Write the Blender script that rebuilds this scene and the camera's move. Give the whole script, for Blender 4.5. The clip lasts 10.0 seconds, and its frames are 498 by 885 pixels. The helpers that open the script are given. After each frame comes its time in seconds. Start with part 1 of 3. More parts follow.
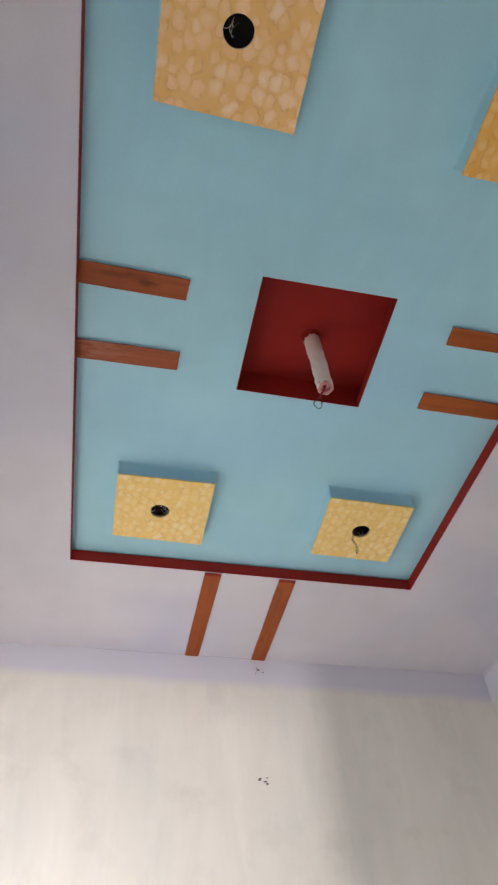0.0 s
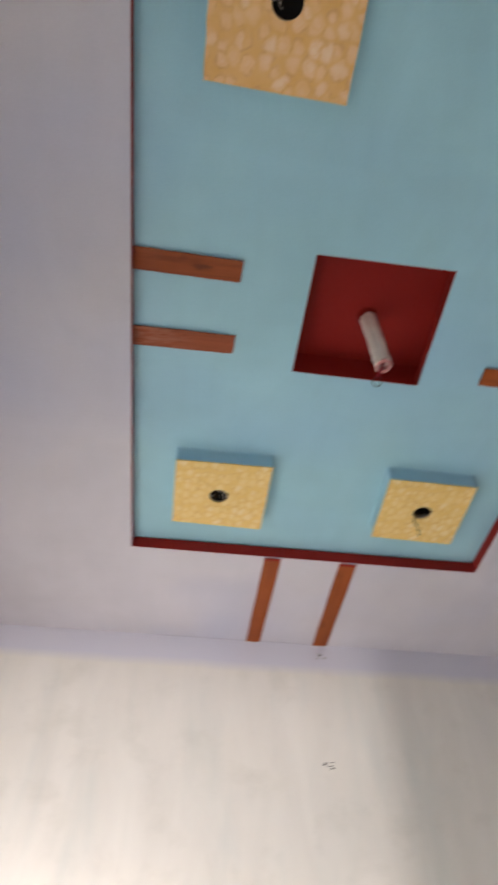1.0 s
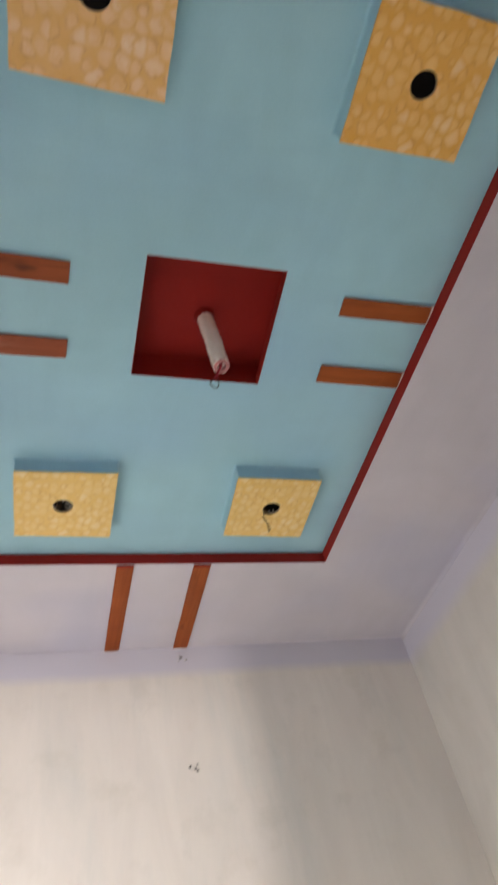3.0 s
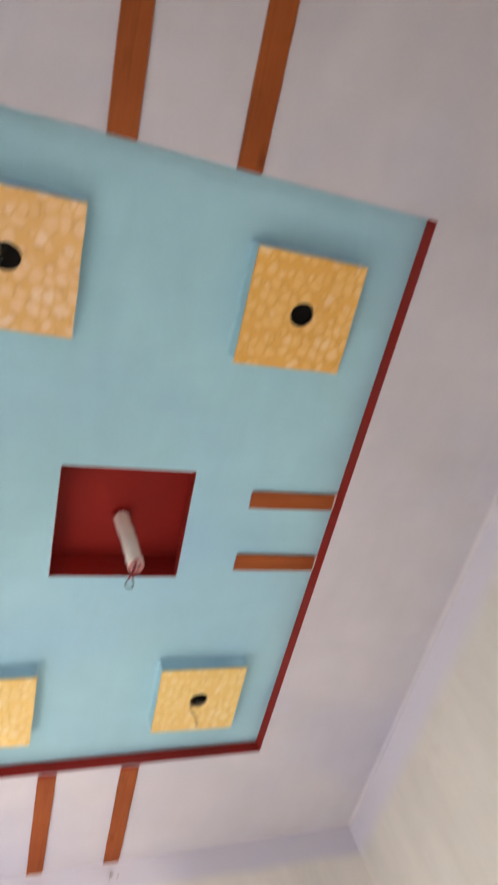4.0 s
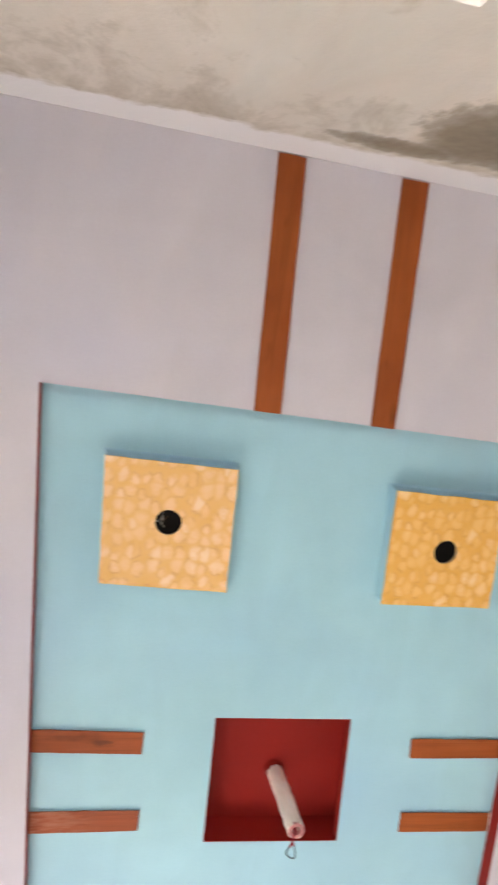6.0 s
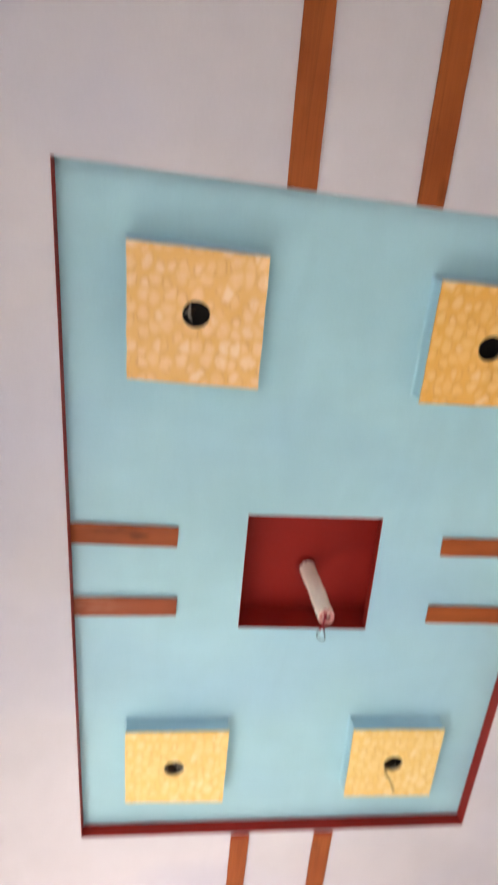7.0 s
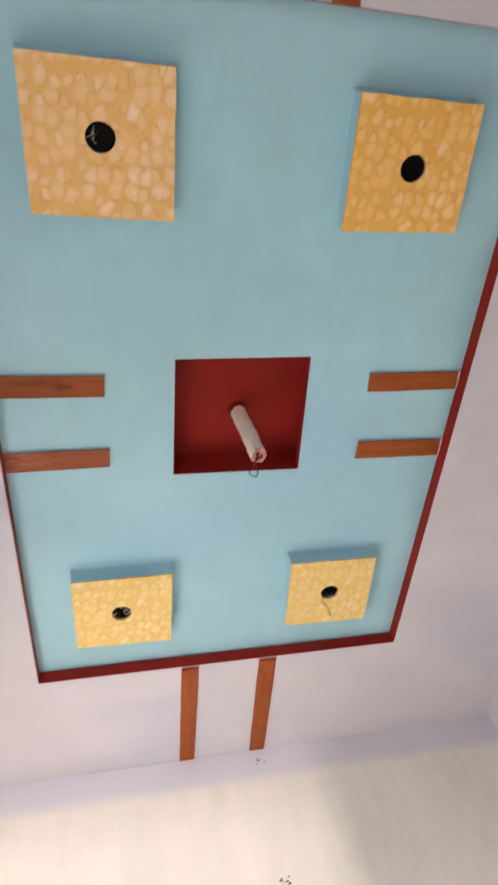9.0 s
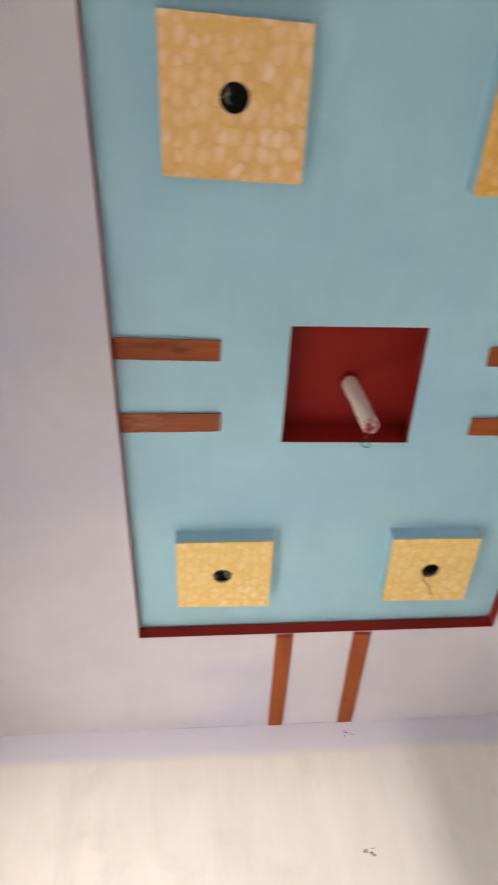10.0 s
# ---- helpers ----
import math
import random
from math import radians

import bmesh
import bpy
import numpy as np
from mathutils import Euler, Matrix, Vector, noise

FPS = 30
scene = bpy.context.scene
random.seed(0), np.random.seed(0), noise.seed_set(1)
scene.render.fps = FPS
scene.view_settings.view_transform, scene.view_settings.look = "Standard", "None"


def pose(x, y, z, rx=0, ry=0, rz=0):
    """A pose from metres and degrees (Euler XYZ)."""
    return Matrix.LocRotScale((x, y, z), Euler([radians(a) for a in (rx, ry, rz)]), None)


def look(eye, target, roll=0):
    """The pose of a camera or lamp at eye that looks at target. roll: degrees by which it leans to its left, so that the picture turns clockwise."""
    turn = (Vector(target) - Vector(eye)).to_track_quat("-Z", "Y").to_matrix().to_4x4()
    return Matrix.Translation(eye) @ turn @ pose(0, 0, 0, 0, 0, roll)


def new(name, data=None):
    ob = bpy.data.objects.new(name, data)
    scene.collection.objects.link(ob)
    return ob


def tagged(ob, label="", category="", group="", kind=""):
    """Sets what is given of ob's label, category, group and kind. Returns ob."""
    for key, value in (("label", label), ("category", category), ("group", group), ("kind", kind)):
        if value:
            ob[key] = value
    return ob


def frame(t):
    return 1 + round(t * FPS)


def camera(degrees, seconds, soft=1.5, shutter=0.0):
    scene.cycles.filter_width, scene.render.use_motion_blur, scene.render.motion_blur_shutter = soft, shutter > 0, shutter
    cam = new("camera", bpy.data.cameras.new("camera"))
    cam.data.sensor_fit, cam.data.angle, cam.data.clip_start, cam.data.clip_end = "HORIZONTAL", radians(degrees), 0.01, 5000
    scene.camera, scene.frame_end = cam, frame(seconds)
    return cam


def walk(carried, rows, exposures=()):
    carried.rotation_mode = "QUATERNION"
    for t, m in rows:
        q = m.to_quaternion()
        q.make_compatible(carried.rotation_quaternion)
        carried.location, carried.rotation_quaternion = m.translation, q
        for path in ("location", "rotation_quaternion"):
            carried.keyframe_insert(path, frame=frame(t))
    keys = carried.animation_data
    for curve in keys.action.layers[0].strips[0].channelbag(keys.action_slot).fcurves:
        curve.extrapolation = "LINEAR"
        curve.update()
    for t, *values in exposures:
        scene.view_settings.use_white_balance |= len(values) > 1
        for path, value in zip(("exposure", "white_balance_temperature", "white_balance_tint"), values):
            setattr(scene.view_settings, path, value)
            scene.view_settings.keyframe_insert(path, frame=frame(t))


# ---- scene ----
cam = camera(39.52, 10.0, soft=2.2, shutter=0.8)
# seconds, place, Euler angles
ROWS = [
    (0, 0.000, 0.001, 1.516, 137.92, 2.43, -11.37),
    (0.5, -0.007, 0.001, 1.519, 137.84, 2.02, -9.91),
    (1, -0.012, 0.030, 1.504, 137.39, 0.28, -7.37),
    (1.5, -0.017, 0.052, 1.534, 135.84, -1.68, -0.46),
    (2, 0.035, 0.057, 1.539, 134.51, 3.07, -7.35),
    (2.2, 0.051, 0.058, 1.531, 134.70, 5.09, -10.03),
    (3.3, 0.052, -0.012, 1.542, 139.58, 11.39, -13.44),
    (3.5, 0.070, -0.043, 1.527, 142.95, 12.09, -13.85),
    (4, 0.099, -0.119, 1.514, 149.36, 16.05, -13.14),
    (4.5, 0.104, -0.174, 1.498, 156.88, 18.49, -10.84),
    (5, 0.083, -0.195, 1.487, 162.88, 17.04, -7.62),
    (5.5, 0.046, -0.195, 1.490, 165.60, 12.89, -7.05),
    (6, 0.011, -0.200, 1.498, 168.50, 8.51, -5.89),
    (6.2, 0.022, -0.185, 1.501, 167.44, 6.82, -5.36),
    (7.3, 0.051, -0.048, 1.545, 151.84, 5.42, -4.86),
    (7.5, 0.061, -0.036, 1.539, 150.38, 6.76, -5.87),
    (8, 0.085, -0.015, 1.533, 148.02, 10.42, -8.92),
    (8.5, 0.101, -0.015, 1.523, 146.70, 11.13, -7.96),
    (9, 0.077, 0.012, 1.507, 145.58, 11.54, -4.31),
    (9.5, 0.057, 0.024, 1.515, 144.05, 9.45, -3.68),
    (10, 0.005, 0.037, 1.504, 143.95, 4.36, -2.53),
]
EV = 2.22
# seconds and stops over EV; the white balance warms a little during the first half
STOPS = ((0.0, -0.12), (0.5, -0.12), (1.0, -0.20), (1.5, -0.37), (2.0, -0.50), (2.2, -0.48), (3.5, 0.04), (4.0, 0.36), (4.5, 0.70), (5.0, 0.89), (5.5, 0.79), (6.2, 0.83), (7.5, 0.55), (8.0, 0.50), (8.5, 0.50), (9.0, 0.34), (9.5, 0.17), (10.0, 0.16))
EXPOSURES = [(t, EV + e, 6360 + 470 * min(1, t / 5), 14.0 + 3.0 * min(1, t / 5)) for t, e in STOPS]
walk(cam, [(t, pose(x, y, z, a, b, c)) for t, x, y, z, a, b, c in ROWS], EXPOSURES)

# ---- light: doorway daylight, the sky outside it, and two added fill lamps ----
world = bpy.data.worlds.new("sky")
scene.world = world
world.use_nodes = True
wn = world.node_tree.nodes
sky = wn.new("ShaderNodeTexSky")
sky.sky_type, sky.sun_disc = "NISHITA", False
SUN_UP = 24.0
sky.sun_elevation, sky.sun_rotation = radians(SUN_UP), radians(169)
world.node_tree.links.new(sky.outputs[0], wn["Background"].inputs[0])
wn["Background"].inputs[1].default_value = 0.19

sun = new("sun", bpy.data.lights.new("sun", "SUN"))
sun.data.energy, sun.data.angle, sun.data.color = 5.0, radians(0.6), (1.0, 0.97, 0.92)
sun.matrix_world = look((1.9, -10.0, 10.2 * math.tan(radians(SUN_UP))), (0, 0, 0))

# openings below the view: a doorway behind the camera, an added west window
DOOR_X0, DOOR_X1, DOOR_Z = -0.60, 0.340, 2.265
WIN_Y0, WIN_Y1, WIN_Z0, WIN_Z1 = 1.15, 2.25, 0.75, 2.0
west_fill = new("added_window_fill", bpy.data.lights.new("added_window_fill", "AREA"))
west_fill.data.shape, west_fill.data.size, west_fill.data.size_y = "RECTANGLE", 0.85, 1.1
west_fill.data.energy, west_fill.data.color = 2.4, (1.0, 0.95, 0.89)
west_fill.data.spread = radians(150)
# unseen fill lamp: it shines slanting up and towards the north wall
west_fill.matrix_world = look((-0.80, 1.75, 1.40), (-0.80 + 0.30, 1.75 + 0.60, 1.40 + 0.45))

# added fill lamp for the north wall, in an unseen yard wall opposite the doorway
SLOT_X0, SLOT_X1, SLOT_Z0, SLOT_Z1, YARD_Y = -0.19, -0.02, 1.30, 1.85, -3.3
slot = new("north_wall_fill", bpy.data.lights.new("north_wall_fill", "AREA"))
slot.data.shape, slot.data.size, slot.data.size_y = "RECTANGLE", SLOT_X1 - SLOT_X0, SLOT_Z1 - SLOT_Z0
slot.data.energy, slot.data.color = 27.5, (1.0, 0.94, 0.87)
slot.matrix_world = look(((SLOT_X0 + SLOT_X1) / 2, YARD_Y - 0.02, (SLOT_Z0 + SLOT_Z1) / 2), ((SLOT_X0 + SLOT_X1) / 2, 0, (SLOT_Z0 + SLOT_Z1) / 2))

# ---- materials ----
def material(name):
    m = bpy.data.materials.new(name)
    m.use_nodes = True
    return m, m.node_tree.nodes, m.node_tree.links, m.node_tree.nodes["Principled BSDF"]


def coords(n, l, scale=(1, 1, 1)):
    tc, mp = n.new("ShaderNodeTexCoord"), n.new("ShaderNodeMapping")
    mp.inputs["Scale"].default_value = scale
    l.new(tc.outputs["Object"], mp.inputs["Vector"])
    return mp.outputs["Vector"]


def noise_tex(n, l, vec, scale, detail=4.0, rough=0.55, distortion=0.0):
    t = n.new("ShaderNodeTexNoise")
    t.inputs["Scale"].default_value, t.inputs["Detail"].default_value = scale, detail
    t.inputs["Roughness"].default_value, t.inputs["Distortion"].default_value = rough, distortion
    l.new(vec, t.inputs["Vector"])
    return t.outputs["Fac"]


def ramp(n, l, fac, stops):
    r = n.new("ShaderNodeValToRGB")
    e = r.color_ramp.elements
    while len(e) < len(stops):
        e.new(0.5)
    for el, (p, c) in zip(e, stops):
        el.position, el.color = p, (*c, 1) if len(c) == 3 else c
    l.new(fac, r.inputs["Fac"])
    return r.outputs["Color"]


def mix(n, l, fac, a, b, kind="MIX"):
    m = n.new("ShaderNodeMix")
    m.data_type, m.blend_type = "RGBA", kind
    for socket, v in ((m.inputs["Factor"], fac), (m.inputs[6], a), (m.inputs[7], b)):
        if isinstance(v, (int, float)):
            socket.default_value = v
        elif isinstance(v, tuple):
            socket.default_value = (*v, 1)
        else:
            l.new(v, socket)
    return m.outputs[2]


def maths(n, l, op, a, b=None, c=None):
    m = n.new("ShaderNodeMath")
    m.operation = op
    for socket, v in zip(m.inputs, (a, b, c)):
        if isinstance(v, (int, float)):
            socket.default_value = v
        elif v is not None:
            l.new(v, socket)
    return m.outputs[0]


def bump(n, l, bsdf, height, strength, distance):
    b = n.new("ShaderNodeBump")
    b.inputs["Strength"].default_value, b.inputs["Distance"].default_value = strength, distance
    l.new(height, b.inputs["Height"])
    l.new(b.outputs["Normal"], bsdf.inputs["Normal"])


def scaled(c, k):
    return tuple(min(1.0, v * k) for v in c)


def paint(name, base, rough=0.6, blotch=0.08, tint=None, relief=0.16, gloss=0.25, stroke=0.0):
    """Hand-brushed wall paint: broad patches, fine roller grain, a second tint here and there."""
    m, n, l, p = material(name)
    v = coords(n, l)
    broad = ramp(n, l, noise_tex(n, l, v, 2.2, 3, 0.6, 0.4), [(0.3, scaled(base, 1 - blotch)), (0.7, scaled(base, 1 + blotch))])
    if tint:
        where = ramp(n, l, noise_tex(n, l, v, 1.3, 2, 0.5), [(0.48, (0, 0, 0)), (0.68, (1, 1, 1))])
        broad = mix(n, l, where, broad, tint)
    if stroke:
        # overlapping brush strokes, each a little thicker or thinner
        sweep = noise_tex(n, l, coords(n, l, (7, 1.8, 2.0)), 1.0, 3, 0.55, 1.5)
        lay = noise_tex(n, l, coords(n, l, (1.6, 5, 2.0)), 1.0, 3, 0.55, 1.0)
        cover = maths(n, l, "MULTIPLY", maths(n, l, "ADD", sweep, lay), 0.5)
        broad = mix(n, l, stroke, broad, ramp(n, l, cover, [(0.34, scaled(base, 0.72)), (0.5, base), (0.66, scaled(base, 1.24))]))
    fine = noise_tex(n, l, v, 160, 3, 0.6)
    col = mix(n, l, 0.04, broad, ramp(n, l, fine, [(0.3, (0.25, 0.25, 0.25)), (0.7, (0.9, 0.9, 0.9))]), "OVERLAY")
    l.new(col, p.inputs["Base Color"])
    p.inputs["Specular IOR Level"].default_value = gloss
    l.new(ramp(n, l, noise_tex(n, l, v, 5, 3), [(0.3, (rough - 0.06,) * 3), (0.7, (rough + 0.08,) * 3)]), p.inputs["Roughness"])
    both = maths(n, l, "ADD", maths(n, l, "MULTIPLY", noise_tex(n, l, v, 9, 3), 2.0), maths(n, l, "MULTIPLY", fine, 0.06))
    bump(n, l, p, both, relief, 0.004)
    return m


def wood(name, base, along, knot=None, worn=None):
    """Painted timber batten: grain along one axis, stray darker knots, one placed knot, a rubbed end."""
    m, n, l, p = material(name)
    info = n.new("ShaderNodeObjectInfo")

    def shifted(scale, k):
        add = n.new("ShaderNodeVectorMath")
        add.operation = "ADD"
        l.new(coords(n, l, scale), add.inputs[0])
        l.new(maths(n, l, "MULTIPLY", info.outputs["Random"], k), add.inputs[1])
        return add.outputs[0]

    grain = noise_tex(n, l, shifted((2.0, 60.0, 60.0) if along == "x" else (60.0, 2.0, 60.0), 37.0), 1.0, 6, 0.6, 1.2)
    col = ramp(n, l, grain, [(0.25, scaled(base, 0.70)), (0.5, base), (0.8, scaled(base, 1.25))])
    cloud = noise_tex(n, l, shifted((5, 9, 9) if along == "x" else (9, 5, 9), 53.0), 1.0, 3, 0.6)
    col = mix(n, l, ramp(n, l, cloud, [(0.40, (0, 0, 0)), (0.66, (0.55, 0.55, 0.55))]), col, (base[0] * 0.72, base[1] * 0.58, base[2] * 0.5))
    knots = ramp(n, l, noise_tex(n, l, shifted((9, 22, 22) if along == "x" else (22, 9, 22), 91.0), 1.0, 2, 0.5), [(0.62, (0, 0, 0)), (0.76, (0.6, 0.6, 0.6))])
    col = mix(n, l, knots, col, (base[0] * 0.42, base[1] * 0.35, base[2] * 0.3))
    xyz = n.new("ShaderNodeSeparateXYZ")
    l.new(coords(n, l), xyz.inputs[0])
    if knot:
        du = maths(n, l, "DIVIDE", maths(n, l, "SUBTRACT", xyz.outputs["X"], knot[0]), 0.030)
        dv = maths(n, l, "DIVIDE", maths(n, l, "SUBTRACT", xyz.outputs["Y"], knot[1]), 0.008)
        r2 = maths(n, l, "ADD", maths(n, l, "MULTIPLY", du, du), maths(n, l, "MULTIPLY", dv, dv))
        r2 = maths(n, l, "ADD", r2, maths(n, l, "MULTIPLY_ADD", noise_tex(n, l, coords(n, l, (40, 120, 60)), 1.0, 3), 1.6, -0.8))
        col = mix(n, l, ramp(n, l, r2, [(0.1, (0.7, 0.7, 0.7)), (1.0, (0, 0, 0))]), col, (0.075, 0.020, 0.010))
    if worn:
        # paint rubbed thin towards one end, pinkish primer showing
        near = n.new("ShaderNodeMapRange")
        near.inputs["From Min"].default_value, near.inputs["From Max"].default_value = worn
        l.new(xyz.outputs["X"], near.inputs["Value"])
        rub = maths(n, l, "MULTIPLY", near.outputs[0], ramp(n, l, noise_tex(n, l, coords(n, l, (16, 70, 40)), 1.0, 5, 0.65), [(0.40, (0, 0, 0)), (0.62, (0.7, 0.7, 0.7))]))
        col = mix(n, l, rub, col, (0.46, 0.20, 0.13))
    l.new(col, p.inputs["Base Color"])
    p.inputs["Roughness"].default_value = 0.55
    p.inputs["Specular IOR Level"].default_value = 0.2
    bump(n, l, p, grain, 0.3, 0.002)
    return m


BORDER = (0.590, 0.553, 0.588)
TEAL = (0.354, 0.598, 0.674)
RED = (0.268, 0.017, 0.012)

border_paint = paint("lilac_white_paint", BORDER, 0.65, 0.06, (0.525, 0.515, 0.610), stroke=0.10)
teal_paint = paint("teal_paint", TEAL, 0.42, 0.07, (0.325, 0.550, 0.690), stroke=0.13)
red_paint = paint("dark_red_paint", RED, 0.55, 0.10, gloss=0.12)
BATTEN = (0.335, 0.080, 0.018)
strip_x = wood("orange_brown_batten_cross", BATTEN, "x")
strip_y = wood("orange_brown_batten_long", BATTEN, "y")
strip_knotty = wood("knotty_batten", (0.300, 0.070, 0.020), "x", knot=(0.040, 0.000))
strip_worn = wood("worn_red_brown_batten", (0.290, 0.070, 0.027), "x", worn=(0.06, -0.13))


def wall_paint(name, axis, damaged=False, cool=False, east_shaded=False):
    """Cream distemper with vertical brush streaks; lilac ceiling paint lapped over its top edge."""
    m, n, l, p = material(name)
    v = coords(n, l)
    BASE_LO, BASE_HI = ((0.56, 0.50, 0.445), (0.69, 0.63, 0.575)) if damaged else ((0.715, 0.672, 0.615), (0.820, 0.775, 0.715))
    # east wall: a darker copy of the cream carries its weaker light
    if east_shaded:
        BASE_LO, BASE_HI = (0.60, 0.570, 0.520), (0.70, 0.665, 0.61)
    if cool:
        BASE_LO, BASE_HI = (0.61, 0.625, 0.615), (0.71, 0.725, 0.715)
    streak = noise_tex(n, l, coords(n, l, (3.5, 0.8, 0.8) if axis == "x" else (0.8, 3.5, 0.8)), 1.7, 5, 0.6, 0.7)
    col = ramp(n, l, streak, [(0.25, BASE_LO), (0.75, BASE_HI)])
    spots = ramp(n, l, noise_tex(n, l, v, 7, 4, 0.6), [(0.55, (0, 0, 0)), (0.75, (0.35, 0.35, 0.35))])
    col = mix(n, l, spots, col, (0.56, 0.525, 0.45))
    # blue-tinged limewash drips and grey smudges
    drip = noise_tex(n, l, coords(n, l, (2.6, 2.6, 0.5)), 1.6, 5, 0.62, 0.8)
    col = mix(n, l, ramp(n, l, drip, [(0.52, (0, 0, 0)), (0.72, (0.38, 0.38, 0.38))]), col, (0.560, 0.590, 0.560))
    smudge = noise_tex(n, l, coords(n, l, (6, 6, 3.5)), 1.0, 6, 0.7, 0.6)
    col = mix(n, l, ramp(n, l, smudge, [(0.60, (0, 0, 0)), (0.76, (0.25, 0.25, 0.25))]), col, (0.46, 0.43, 0.38))
    xyz = n.new("ShaderNodeSeparateXYZ")
    l.new(v, xyz.inputs[0])
    if damaged:
        # flaking paint and a bare cement patch
        flake = noise_tex(n, l, coords(n, l, (2.2, 2.2, 1.1)), 4.0, 8, 0.70, 0.35)
        high = n.new("ShaderNodeMapRange")
        high.inputs["From Min"].default_value, high.inputs["From Max"].default_value = 2.5, 2.92
        high.inputs["To Min"].default_value, high.inputs["To Max"].default_value = -0.10, 0.11
        l.new(xyz.outputs["Z"], high.inputs["Value"])
        peeled = ramp(n, l, maths(n, l, "ADD", flake, high.outputs[0]), [(0.47, (0, 0, 0)), (0.55, (0.27, 0.27, 0.27)), (0.70, (0.62, 0.62, 0.62))])
        col = mix(n, l, peeled, col, (0.30, 0.245, 0.185))
        dx = maths(n, l, "DIVIDE", maths(n, l, "SUBTRACT", xyz.outputs["X"], 0.675), 0.245)
        dz = maths(n, l, "DIVIDE", maths(n, l, "SUBTRACT", xyz.outputs["Z"], 2.655), 0.215)
        r2 = maths(n, l, "ADD", maths(n, l, "MULTIPLY", dx, dx), maths(n, l, "MULTIPLY", dz, dz))
        # a ragged tail of it along the lapped band
        tx = maths(n, l, "DIVIDE", maths(n, l, "SUBTRACT", xyz.outputs["X"], 0.46), 0.20)
        tz = maths(n, l, "DIVIDE", maths(n, l, "SUBTRACT", xyz.outputs["Z"], 2.83), 0.075)
        tail = maths(n, l, "ADD", maths(n, l, "ADD", maths(n, l, "MULTIPLY", tx, tx), maths(n, l, "MULTIPLY", tz, tz)), 0.48)
        r2 = maths(n, l, "MINIMUM", r2, tail)
        edge = maths(n, l, "ADD", r2, maths(n, l, "MULTIPLY_ADD", noise_tex(n, l, coords(n, l, (1.5, 1.5, 0.8)), 6, 7, 0.68), 1.7, -0.85))
        patch = ramp(n, l, edge, [(0.50, (1, 1, 1)), (0.80, (0.7, 0.7, 0.7)), (1.15, (0, 0, 0))])
        cement = ramp(n, l, noise_tex(n, l, v, 11, 5, 0.65), [(0.3, (0.17, 0.135, 0.095)), (0.7, (0.27, 0.225, 0.165))])
        col = mix(n, l, patch, col, cement)
    wob = maths(n, l, "MULTIPLY_ADD", noise_tex(n, l, v, 14 if damaged else 4, 6, 0.68), 0.11 if damaged else 0.03, xyz.outputs["Z"])
    low = 2.945 if damaged else 2.900 if east_shaded else 2.925
    band = n.new("ShaderNodeMapRange")
    band.inputs["From Min"].default_value, band.inputs["From Max"].default_value = low, low + (0.028 if damaged else 0.075 if east_shaded else 0.045)
    l.new(wob, band.inputs["Value"])
    col = mix(n, l, band.outputs[0], col, (0.76, 0.74, 0.76) if damaged else (0.62, 0.60, 0.67))
    l.new(col, p.inputs["Base Color"])
    p.inputs["Roughness"].default_value = 0.75
    h = maths(n, l, "ADD", noise_tex(n, l, v, 14, 5, 0.6), maths(n, l, "MULTIPLY", noise_tex(n, l, v, 140, 3), 0.2))
    bump(n, l, p, h, 0.5 if damaged else 0.25, 0.006)
    return m


wall_x = wall_paint("cream_wall_paint", "x")
wall_y = wall_paint("shaded_cream_wall_paint_side", "y", east_shaded=True)
wall_cool = wall_paint("grey_white_wall_paint", "y", cool=True)
wall_bad = wall_paint("flaking_wall_paint", "x", True)

floor_m, n, l, p = material("cement_floor")
v = coords(n, l)
l.new(ramp(n, l, noise_tex(n, l, v, 3, 6, 0.6), [(0.3, (0.25, 0.245, 0.235)), (0.7, (0.35, 0.34, 0.325))]), p.inputs["Base Color"])
p.inputs["Roughness"].default_value = 0.7
ground_m, n, l, p = material("pale_concrete")
v = coords(n, l)
l.new(ramp(n, l, noise_tex(n, l, v, 1.5, 6, 0.6), [(0.3, (0.47, 0.44, 0.39)), (0.7, (0.60, 0.56, 0.50))]), p.inputs["Base Color"])


